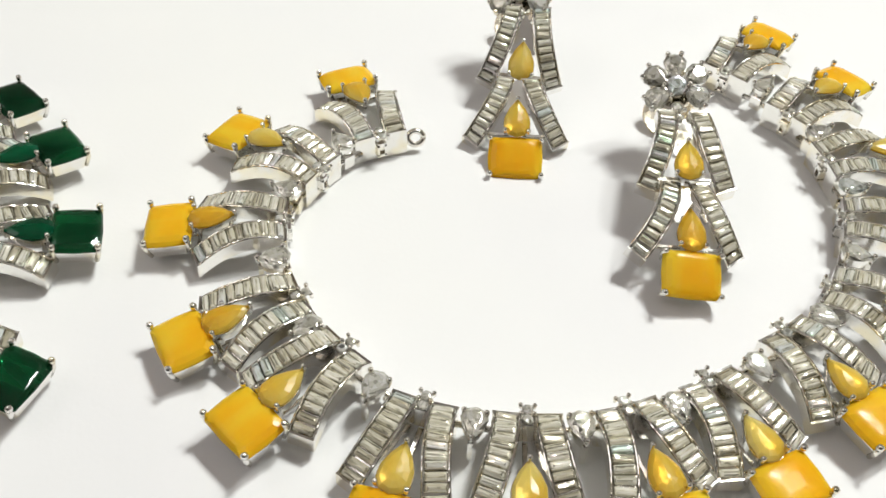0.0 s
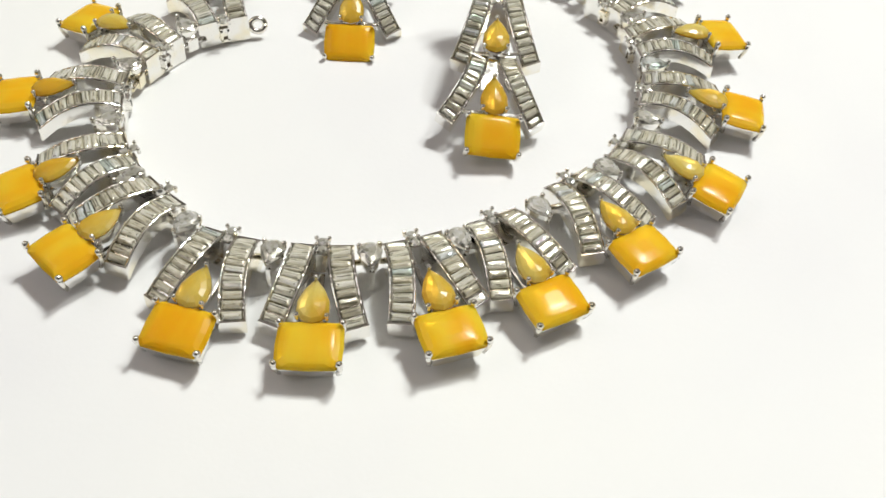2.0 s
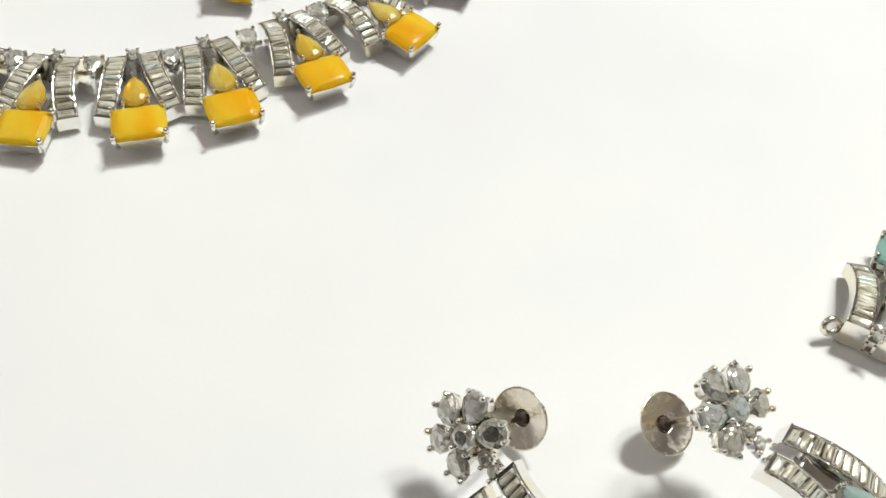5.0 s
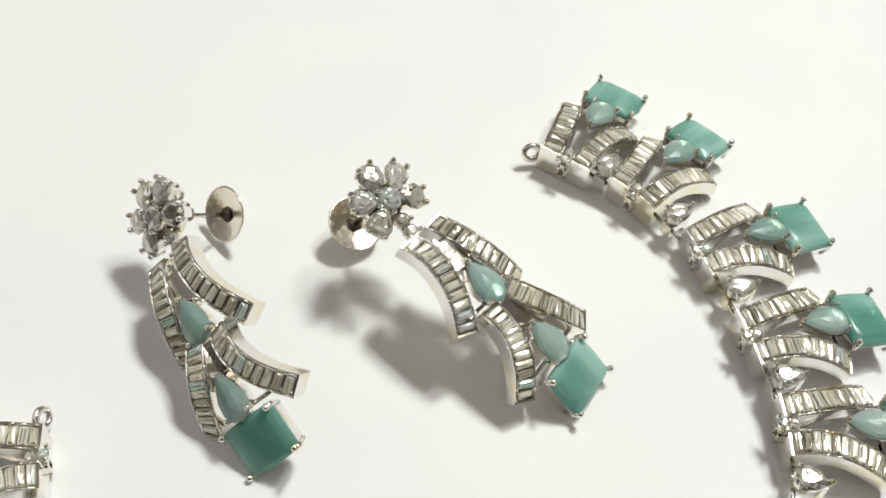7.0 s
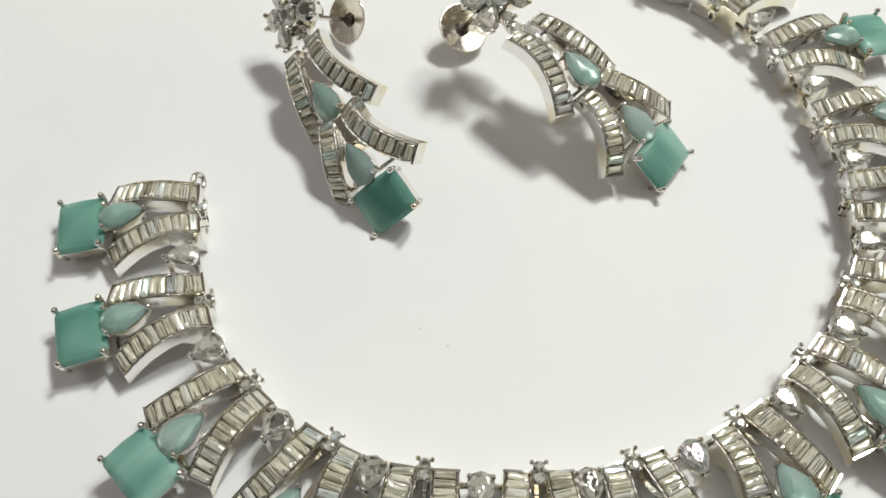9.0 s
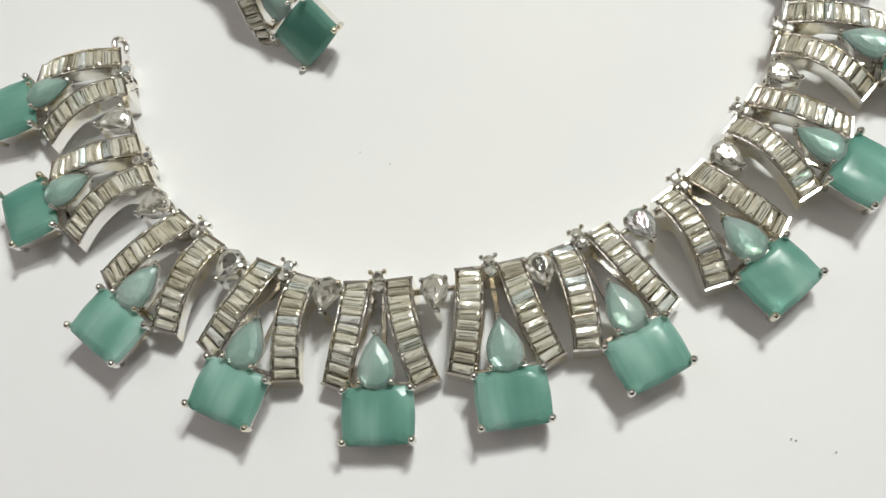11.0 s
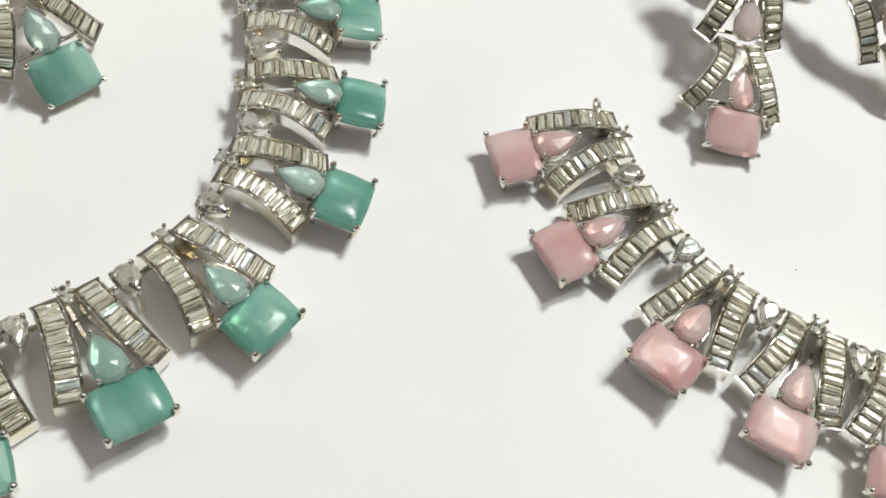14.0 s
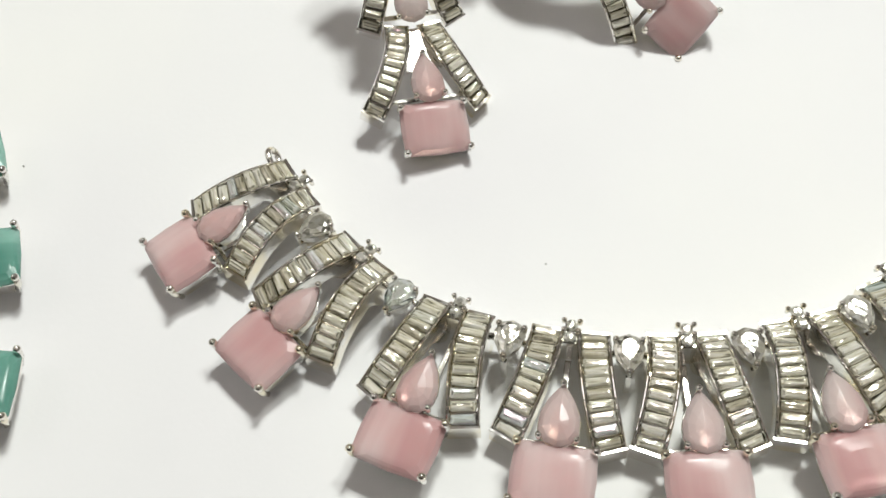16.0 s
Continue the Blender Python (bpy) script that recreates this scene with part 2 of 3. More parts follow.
def child(name, me, parent, m=None, label=""):
    ob = new(name, me)
    ob.parent = parent
    if m is not None:
        ob.matrix_basis = m
    if label:
        tagged(ob, label)
    return ob


def at_mm(x, y, z, rx=0, ry=0, rz=0):
    return pose(x * MM, y * MM, z * MM, rx, ry, rz)


# ---- outlines of the cut stones ----


def rectangle_ring(w, l, cut, z):
    a, b = w / 2, l / 2
    return [(a, b - cut, z), (a - cut, b, z), (-a + cut, b, z), (-a, b - cut, z), (-a, -b + cut, z), (-a + cut, -b, z), (a - cut, -b, z), (a, -b + cut, z)]


def pear_ring(w, l, z, k=1.0, n=18, point=0.85):
    """A drop with its point towards +y; k scales it about its belly."""
    out = []
    for i in range(n):
        a = 2 * math.pi * i / n
        x, y = math.sin(a) * abs(math.sin(a / 2)) ** point / (1 - 0.25 * point), math.cos(a)
        out.append((x * w / 2 * k, (y * l / 2 + 0.14 * l) * k - 0.14 * l, z))
    return out


def round_ring(r, z, n=10, turn=0.0):
    return [(r * math.cos(2 * math.pi * (i + turn) / n), r * math.sin(2 * math.pi * (i + turn) / n), z) for i in range(n)]


def baguette_mesh(name, w, l):
    """A step-cut bar with clipped corners and a low ridge for its table, a little off the middle."""
    s, dx, dy, cut = Shape(), random.uniform(-0.2, 0.2), random.uniform(-0.13, 0.13), random.uniform(0.12, 0.22)

    def ring(k, k2, z, off):
        return [(x + dx * off, y + dy * off, zz) for x, y, zz in rectangle_ring(w * k, l * k2, cut * k2, z)]

    s.loft([ring(0.6, 0.3, -0.95, 0), ring(1, 1, -0.25, 0), ring(1, 1, 0.0, 0), ring(0.93, 0.82, 0.17, 0.3), ring(0.82, 0.5, 0.30, 0.7), ring(0.70, 0.14, 0.36, 1)])
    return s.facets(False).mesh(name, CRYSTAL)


def cushion_ring(w, l, cut, z, bow=0.0):
    """A rectangle with clipped corners whose sides bulge by the bow."""
    a, b = w / 2, l / 2
    ring = [(a, b - cut), (a - cut, b), (-a + cut, b), (-a, b - cut), (-a, -b + cut), (-a + cut, -b), (a - cut, -b), (a, -b + cut)]
    out = []
    for i, (x, y) in enumerate(ring):
        x2, y2 = ring[(i + 1) % 8]
        out.append((x, y, z))
        far = math.hypot(x2 - x, y2 - y)
        mx, my = (x + x2) / 2, (y + y2) / 2
        k = bow * min(1.0, far / 4) / max(1e-6, math.hypot(mx, my))
        out.append((mx * (1 + k), my * (1 + k), z))
    return out


def rectangle_stone_mesh(mat, name="rectangular_stone"):
    """A cushion-sided emerald cut: wide end facets, narrow long ones and a softly domed table."""
    w, l = 10.7, 8.5
    s = Shape()
    s.loft([cushion_ring(w * 0.3, l * 0.22, 0.3, -2.9), cushion_ring(w * 0.7, l * 0.62, 0.6, -1.9), cushion_ring(w, l, 0.85, -0.35, 0.2), cushion_ring(w, l, 0.85, -0.05, 0.2), cushion_ring(w - 1.1, l - 0.5, 0.9, 0.40, 0.14), cushion_ring(w - 2.9, l - 1.3, 1.1, 0.80, 0.1), cushion_ring(w - 4.6, l - 3.0, 0.9, 0.97, 0.1), cushion_ring(w - 7.6, l - 6.0, 0.4, 1.12, 0.05)], [False] * 5 + [True] * 2)
    return s.mesh(name, mat)


def pear_stone_mesh(mat, w, l, name="pear_stone"):
    """A drop with a fan of flat facets round a small table."""
    s = Shape()
    s.loft([pear_ring(w, l, -1.7, 0.2, 12), pear_ring(w, l, -0.9, 0.68, 12), pear_ring(w, l, -0.2, 1.0, 12), pear_ring(w, l, 0.0, 1.0, 12), pear_ring(w, l, 0.46, 0.78, 12), pear_ring(w, l, 0.78, 0.46, 12), pear_ring(w, l, 0.98, 0.08, 12)])
    return s.mesh(name, mat)


def brilliant_pear_mesh(w, l, name="clear_pear_stone", point=0.85):
    """A clear drop cut with staggered kite facets."""
    def ring(k, z, turn):
        out = []
        for i in range(10):
            a = 2 * math.pi * (i + turn) / 10
            x, y = math.sin(a) * abs(math.sin(a / 2)) ** point / (1 - 0.25 * point), math.cos(a)
            out.append((x * w / 2 * k, (y * l / 2 + 0.14 * l) * k - 0.14 * l, z))
        return out

    s = Shape()
    s.loft([ring(0.12, -1.9, 0.5), ring(0.6, -1.0, 0), ring(1, -0.12, 0), ring(1, 0.05, 0), ring(0.82, 0.42, 0.5), ring(0.56, 0.72, 0), ring(0.5, 0.74, 0)])
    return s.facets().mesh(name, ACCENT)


def round_stone_mesh(r, name="round_stone", mat=None):
    s = Shape()
    s.loft([round_ring(r * 0.1, -r * 0.8, 8), round_ring(r, -0.08, 8, 0.5), round_ring(r, 0.05, 8, 0.5), round_ring(r * 0.78, r * 0.28, 8, 0.0), round_ring(r * 0.5, r * 0.40, 8, 0.5)])
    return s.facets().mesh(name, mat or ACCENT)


def prong_mesh(h, lean, r=0.5, name="prong"):
    """A claw that rises from the setting and ends in a bead; it leans towards +x."""
    s = Shape()
    s.tube([(lean * 0.9, 0, -h), (lean * 0.15, 0, -h * 0.45), (lean * 0.12, 0, -0.1)], [r * 0.75, r * 0.8, r * 0.85], 7)
    s.ball((lean * 0.2, 0, 0), r * 1.15, 8, 5)
    return s.mesh(name, SILVER)


# ---- one link of a necklace; +x along the chain, +y towards the neck, drop stone at -y ----


LINK_ARC = (3.2, 0.9, 2.8, 0.7, 15.7, 5.9, 7.2, -9.4)
TOP_ARC, LOW_ARC = (3.1, 0.4, 3.77, -13.2, 17.2, -3.0, 10.8, -11.5), (2.7, 2.0, 4.45, -10.3, 14.3, -2.2, 9.4, -10.6)


def arc_point(side, t, arc):
    """A point of an arc's middle line: across, along, height of its top."""
    u, a, b, start, length, z, up, fall = arc
    return side * (u + a * t + b * t * t), -(start + length * t), z + up * t + fall * t * t


def arc_frames(side, arc, n):
    out = []
    for i in range(n + 1):
        t = i / n
        p, q = Vector(arc_point(side, max(0, t - 0.01), arc)), Vector(arc_point(side, min(1, t + 0.01), arc))
        d = (q - p).normalized()
        out.append((t, Vector(arc_point(side, t, arc)), d, Vector((d.y, -d.x, 0)).normalized()))
    return out


def channel_into(s, side, arc=LINK_ARC, floor=0.25, rise=2.9, deep=0.0, count=11, half=2.28):
    """The metal channel of one arc: two rails, a bed under the stones and closed ends."""
    wall, n = 0.46, 5 * count
    frames = arc_frames(side, arc, n)

    def low(t, top):
        if deep:
            return top - deep
        k = min(1.0, max(0.0, (t - 0.12) / 0.25))
        return floor + k * k * (3 - 2 * k) * (top - rise - floor)

    for sign in (-1, 1):
        rings = []
        for t, p, d, x in frames:
            a, b = p + x * sign * half, p + x * sign * (half - wall)
            z0 = low(t, p.z)
            # the rim is pressed over each stone, so that it swells at every joint
            k = 0.5 + 0.5 * math.cos(2 * math.pi * count * t)
            b = b - x * sign * 0.16 * k ** 2 * (0.5 + 0.5 * math.sin(61 * t + 3 * sign))
            top = p.z + 0.20 + 0.09 * k * (0.5 + 0.5 * math.sin(37 * t * t + 11 * t + sign))
            rings.append([(a.x, a.y, z0), (a.x, a.y, p.z - 0.08), ((a.x * 0.8 + b.x * 0.2), (a.y * 0.8 + b.y * 0.2), top - 0.07), ((a.x * 0.5 + b.x * 0.5), (a.y * 0.5 + b.y * 0.5), top), ((a.x * 0.2 + b.x * 0.8), (a.y * 0.2 + b.y * 0.8), top - 0.07), (b.x, b.y, p.z - 0.08), (b.x, b.y, z0)])
        s.loft(rings)
    rings = []
    for t, p, d, x in frames:
        a, b = p + x * (half - 0.1), p - x * (half - 0.1)
        rings.append([(a.x, a.y, p.z - 2.0), (a.x, a.y, p.z - 1.0), (b.x, b.y, p.z - 1.0), (b.x, b.y, p.z - 2.0)])
    s.loft(rings)
    for (t, p, d, x), sign in ((frames[0], -1), (frames[-1], 1)):
        rings = []
        for o in (0.0, 0.45):
            q = p + d * sign * (o - 0.05)
            a, b = q + x * half, q - x * half
            z0 = low(t, p.z)
            rings.append([(a.x, a.y, z0), (a.x, a.y, p.z + 0.12), (b.x, b.y, p.z + 0.12), (b.x, b.y, z0)])
        s.loft(rings)


def pear_setting_into(s, cx, cy, z, w, l):
    rings = [[(cx + x * 1.0, cy + y, zz) for x, y, zz in pear_ring(w * kk, l * kk, zz0)] for kk, zz0 in ((0.80, z - 2.6), (0.94, z - 1.2), (1.0, z - 0.35), (0.98, z - 0.25), (0.9, z - 0.25))]
    s.loft(rings)


def link_mesh():
    """The joint of a link: hinge block with a square eye, and the bars that hold the arcs and the drop."""
    s = Shape()
    s.box(-1.05, 1.05, -2.6, -0.35, 1.2, 5.9)
    for x0, x1, z0, z1 in ((-0.95, -0.5, 1.2, 4.2), (0.5, 0.95, 1.2, 4.2), (-0.95, 0.95, 3.4, 4.4), (-0.95, 0.95, 0.9, 1.7)):
        s.box(x0, x1, -0.6, 0.25, z0, z1, 0.08)
    s.box(-0.45, 0.45, -17.0, -2.4, 0.25, 0.85)
    s.box(-0.7, 0.7, -18.4, -15.0, 1.4, 2.8)
    s.box(-6.0, 6.0, -16.6, -15.9, 1.8, 3.0)
    return s.mesh("link", SILVER)


def channel_mesh(side, arc, deep=0.0):
    s = Shape()
    channel_into(s, side, arc, deep=deep, half=2.02 if deep else 2.28)
    return s.mesh("arc_channel", SILVER)


def pear_setting_mesh():
    s = Shape()
    pear_setting_into(s, 0, 0, 0, 5.7, 8.6)
    return s.mesh("pear_setting", SILVER)


def drop_setting_mesh():
    """The open box under a rectangular stone, narrowing downwards."""
    s = Shape()
    s.loft([[(x, y, z) for x, y, _ in rectangle_ring(10.75 * k, 8.55 * k, 0.9, 0)] for k, z in ((0.80, -3.7), (0.86, -3.4), (0.95, -1.6), (0.99, -0.6), (0.985, -0.42), (0.93, -0.42), (0.86, -1.3))])
    return s.mesh("drop_setting", SILVER)


def connector_mesh():
    """The small joint between two links, with a collet for one clear drop."""
    s = Shape()
    s.loft([[(x, -4.1 - y, z) for x, y, z in pear_ring(4.1 * k, 5.7 * k, zz)] for k, zz in ((0.7, 3.4), (0.95, 5.2), (1.0, 6.3), (0.9, 6.4))])
    s.box(-0.4, 0.4, -7.0, -6.2, 0.4, 5.3)
    s.box(-1.2, 1.2, -2.6, -1.4, 1.2, 4.2)
    s.tube([(-3.4, -2.2, 2.6), (0, -2.2, 2.8), (3.4, -2.2, 2.6)], [0.55, 0.55, 0.55], 8)
    return s.mesh("connector", SILVER)


def connector(parent, m):
    ob = child("connector", CONNECTOR, parent, m)
    child("clear_pear_stone", PEAR_CLEAR, ob, at_mm(0, -4.1, 6.5, 0, 0, 180))
    for x, y, a in ((1.85, -1.75, 200), (-1.85, -1.75, -20), (0.0, -6.65, 90)):
        child("prong", PRONG_PEAR, ob, at_mm(x, y - 0.4, 7.05, 0, 0, a))


BAGUETTES = {kind: [baguette_mesh("baguette", long * random.uniform(0.98, 1.02), w * (1 + 0.02 * (k % 4))) for k in range(10)] for kind, w, long in (("link", 1.36, 3.36), ("tier", 1.33, 2.92))}
PEAR_CLEAR = brilliant_pear_mesh(4.4, 6.0)
TINY = round_stone_mesh(0.95, "accent_stone")
PRONG_DROP, PRONG_PEAR, PRONG_TINY = prong_mesh(3.9, 0.9, 0.58), prong_mesh(2.2, 0.5, 0.44), prong_mesh(0.9, 0.15, 0.38)
LINK, CONNECTOR, PEAR_SETTING, DROP_SETTING = link_mesh(), connector_mesh(), pear_setting_mesh(), drop_setting_mesh()
LINK_CHANNELS = {side: channel_mesh(side, LINK_ARC) for side in (-1, 1)}


def baguettes(parent, side, arc=LINK_ARC, count=11, m=Matrix()):
    for i in range(count):
        t = (i + 0.5) / count
        p, q = Vector(arc_point(side, t - 0.02, arc)), Vector(arc_point(side, t + 0.02, arc))
        d = (q - p).normalized()
        x = d.cross(Vector((0, 0, 1))).normalized()
        up = x.cross(d)
        r = Matrix((x, d, up)).transposed().to_4x4()
        c = Vector(arc_point(side, t, arc))
        jog = pose(0, 0, 0, random.uniform(-15, 15), random.uniform(-9, 9), random.uniform(-2, 2))
        child("baguette", random.choice(BAGUETTES["link" if arc == LINK_ARC else "tier"]), parent, m @ Matrix.Translation(c * MM) @ r @ jog)


def drop_stone(parent, stone, y, z, tilt):
    """A rectangular stone in its box with four claws; the outer edge dips by the tilt."""
    m = at_mm(0, y, z, tilt + random.uniform(-2, 2), random.uniform(-2, 2), random.uniform(-1.5, 1.5))
    child("drop_setting", DROP_SETTING, parent, m)
    child("rectangular_stone", stone, parent, m)
    for px, py, a in ((5.25, 3.9, 225), (-5.25, 3.9, -45), (5.25, -3.9, 135), (-5.25, -3.9, 45)):
        child("prong", PRONG_DROP, parent, m @ at_mm(px, py, 0.95, 0, 0, a))


def pear_stone(parent, pear, y, z, tilt, k=1.0):
    m = at_mm(0, y, z, tilt)
    child("pear_setting", PEAR_SETTING, parent, m @ at_mm(0, 0, -0.1) @ Matrix.Diagonal((k, k, 1, 1)))
    child("pear_stone", pear, parent, m)
    for px, py, a in ((0, 4.4, -90), (2.5, -3.2, 150), (-2.5, -3.2, 30)):
        child("prong", PRONG_PEAR, parent, m @ at_mm(px * k, py * k, 0.6, 0, 0, a))


def necklace_link(parent, m, stone, pear):
    ob = child("link", LINK, parent, m)
    for side in (-1, 1):
        child("arc_channel", LINK_CHANNELS[side], ob)
        baguettes(ob, side)
    drop_stone(ob, stone, -21.55, 5.25, 7.5)
    pear_stone(ob, pear, -13.9, 7.2, 6)
    for x, y in ((0.0, 0.1), (0.0, -1.75)):
        child("accent_stone", TINY, ob, at_mm(x, y, 6.2))
    for x, y in ((-1.1, 0.65), (1.1, 0.65), (-1.0, -0.85), (1.0, -0.85)):
        child("prong", PRONG_TINY, ob, at_mm(x, y, 6.5, 0, 0, 90))
    return ob


def necklace(label, links, stone_mat, pear_mat, size=1.0):
    """links: x, y in centimetres and the heading of each link, from one end to the other."""
    stone, pear = rectangle_stone_mesh(stone_mat), pear_stone_mesh(pear_mat, 5.5, 8.5)
    root = new("necklace")
    tagged(root, label, "necklace", "jewellery sets on the table")
    cx = sum(p[0] for p in links) / len(links) / 100
    cy = sum(p[1] for p in links) / len(links) / 100
    root.location = (cx, cy, 0)
    for i, (x, y, a) in enumerate(links):
        m = pose(x / 100 - cx, y / 100 - cy, 0, random.uniform(-1.5, 1.5), random.uniform(-1.5, 1.5), a) @ Matrix.Diagonal((size, size, size, 1))
        necklace_link(root, m, stone, pear)
        if i + 1 < len(links):
            x2, y2, a2 = links[i + 1]
            half = ((a2 - a + 180) % 360 - 180) / 2
            connector(root, pose((x + x2) / 200 - cx, (y + y2) / 200 - cy, 0, 0, 0, a + half) @ Matrix.Diagonal((size, size, size, 1)))
    return root


def end_ring(parent, x, y, a, name="end_ring"):
    s = Shape()
    s.tube([(1.6 * math.cos(b), 1.4 * math.sin(b), 0) for b in [2 * math.pi * i / 18 for i in range(19)]], [0.6] * 19, 8)
    px, py, _ = parent.location
    return child(name, s.mesh(name, SILVER), parent, pose(x / 100 - px, y / 100 - py, 0.003, 62, 0, a))


# ---- earrings ----


def tier_mesh(drop):
    """The bars behind one tier of an earring, which hangs towards -y; the pear's middle is the origin."""
    s = Shape()
    s.box(-2.6, 2.6, 8.6 if drop else 9.6, 9.2 if drop else 10.2, -3.4, -2.5)
    s.box(-0.5, 0.5, -5.0 if drop else -3.6, 9.0 if drop else 11.0, -3.3, -2.3)
    s.box(-5.8, 5.8, -2.9, -2.2, -3.4, -2.5)
    s.loft([[(-0.9, 9.6, z), (-2.7, 2.0, z), (2.7, 2.0, z), (0.9, 9.6, z)] for z in (-2.5, -1.7)])
    return s.mesh("tier", SILVER)


PETAL_AT = 4.05


def flower_mesh():
    """The back plate and middle cup of a flower, with the hanger for the first tier at -y."""
    s = Shape()
    s.loft([round_ring(r, z) for r, z in ((1.1, -3.0), (1.8, -1.6), (2.15, 0.2), (1.8, 0.2))])
    s.loft([round_ring(3.0, -3.7, 14), round_ring(3.4, -3.2, 14), round_ring(3.2, -2.6, 14)])
    for y, r in ((-3.9, 1.25), (-6.0, 1.15)):
        s.loft([[(x, py + y, z) for x, py, z in round_ring(r * k, zz)] for k, zz in ((0.7, -2.6), (0.95, -1.4), (1.0, -0.75), (0.8, -0.75))])
    s.box(-0.5, 0.5, -8.0, -3.0, -2.9, -2.0)
    return s.mesh("flower", SILVER)


def petal_cup_mesh():
    """The cup under one drop-shaped petal, its point towards +y."""
    s = Shape()
    s.loft([pear_ring(4.3 * k, 4.9 * k, z, 1.0, 14, 0.5) for k, z in ((0.55, -3.6), (0.78, -2.4), (0.95, -0.6), (0.98, -0.12), (0.82, -0.12))])
    return s.mesh("petal_cup", SILVER)


def back_mesh():
    s = Shape()
    rings = []
    for r, z in ((0.8, -1.05), (2.6, -0.85), (3.6, -0.4), (3.9, 0.0), (3.82, 0.16), (3.6, 0.1), (2.4, -0.35), (1.25, -0.5), (0.95, -0.55), (0.85, -1.0)):
        rings.append(round_ring(r * 1.22, z, 24))
    s.loft(rings, True)
    for a in (0, 180):
        s.ball((1.2 * math.cos(math.radians(a)), 1.2 * math.sin(math.radians(a)), -1.9), 1.15)
    return s.mesh("screw_back", GILT)


# dark ring in place of a real hole, its shade put into the colour
HOLE_RING = Shape().loft([round_ring(1.0, -0.6, 12), round_ring(1.15, -0.3, 12), round_ring(0.9, 0.05, 12), round_ring(0.55, 0.1, 12)]).mesh("shaded_hole_ring", HOLE_SHADE)
FLOWER, SCREW_BACK, ROUND = flower_mesh(), back_mesh(), round_stone_mesh(2.0)
PETAL_CUP, PETAL, PRONG_PETAL = petal_cup_mesh(), brilliant_pear_mesh(4.3, 4.9, "petal_stone", 0.5), prong_mesh(2.6, 0.4, 0.46)
TIER_TOP, TIER_LOW = tier_mesh(False), tier_mesh(True)
TIER_CHANNELS = {(side, arc): channel_mesh(side, arc, 3.1) for side in (-1, 1) for arc in (TOP_ARC, LOW_ARC)}


def frame_of(origin, along, normal):
    """A pose in metres with -y along the piece and z near the normal."""
    y = -Vector(along).normalized()
    x = y.cross(Vector(normal)).normalized()
    z = x.cross(y)
    m = Matrix((x, y, z)).transposed().to_4x4()
    m.translation = Vector(origin)
    return m


def earring(label, flower_at, facing, tiers, stone_mat, pear_mat, post=11.5):
    """flower_at: the flower's middle, in centimetres; tiers: for each the pear's middle, the way it hangs and the way it faces."""
    F, C = Vector(flower_at) / 100, Vector(tiers[1][0]) / 100
    root = new("earring")
    tagged(root, label, "earring", "earrings on the table")
    root.location = (C.x, C.y, 0)
    off = Matrix.Translation((-C.x, -C.y, 0))
    stone, pear = rectangle_stone_mesh(stone_mat), pear_stone_mesh(pear_mat, 5.5, 8.6)
    n = Vector(facing).normalized()
    down = Vector(tiers[0][0]) / 100 - F
    fl = child("flower", FLOWER, root, off @ frame_of(F, down - n * down.dot(n), n) @ Matrix.Scale(1.1, 4))
    child("round_stone", ROUND, fl, at_mm(0, 0, 0.5))
    for i in (0, 1, 2, 3, 5):
        a = 60 * i + 30
        ca, sa = math.cos(math.radians(a)), math.sin(math.radians(a))
        m = at_mm(PETAL_AT * ca, PETAL_AT * sa, 0, 0, 0, a + 90) @ pose(0, 0, 0, 11 + random.uniform(-3, 3), random.uniform(-3, 3), 0)
        child("petal_cup", PETAL_CUP, fl, m)
        child("petal_stone", PETAL, fl, m)
        for px, py, pa in ((1.25, -2.05, 120), (-1.25, -2.05, 60)):
            child("prong", PRONG_PETAL, fl, m @ at_mm(px, py, 0.72, 0, 0, pa))
        b = math.radians(a + 30)
        child("prong", PRONG_TINY, fl, at_mm(2.25 * math.cos(b), 2.25 * math.sin(b), 1.05, 0, 0, a + 30))
    for y in (-3.9, -6.0):
        child("accent_stone", TINY, fl, at_mm(0, y, -0.65))
        for x in (-1.15, 1.15):
            child("prong", PRONG_TINY, fl, at_mm(x, y - 0.6, -0.3, 0, 0, 90))
    s = Shape()
    post *= 1.1
    s.tube([(0, 0, -2.6), (0, 0, -post - 1.5)], [0.45, 0.45], 8)
    child("post", s.mesh("post", SILVER), fl)
    disc = child("screw_back", SCREW_BACK, fl, at_mm(0, 0, -post + 0.5), "gilt-edged silver screw back")
    child("shaded_hole_ring", HOLE_RING, disc, None, "dark ring painted as the shaded hole round the post")
    for (middle, along, normal), me, arc in zip(tiers, (TIER_TOP, TIER_LOW), (TOP_ARC, LOW_ARC)):
        t = child("tier", me, root, off @ frame_of(Vector(middle) / 100, along, normal))
        for side in (-1, 1):
            child("arc_channel", TIER_CHANNELS[side, arc], t)
            baguettes(t, side, arc)
        pear_stone(t, pear, 0, 0, 0, 0.97)
        if arc == LOW_ARC:
            drop_stone(t, stone, -8.2, -1.5, 7.5)
    return root


# ---- the unseen room and the table ----


def slab(name, x0, x1, y0, y1, z0, z1, mat, label="", category=""):
    me = bpy.data.meshes.new(name)
    v = [(x, y, z) for z in (z0, z1) for y in (y0, y1) for x in (x0, x1)]
    me.from_pydata(v, [], [(0, 2, 3, 1), (4, 5, 7, 6), (0, 1, 5, 4), (2, 6, 7, 3), (0, 4, 6, 2), (1, 3, 7, 5)])
    me.materials.append(mat)
    ob = new(name, me)
    return tagged(ob, label, category, kind="structure")


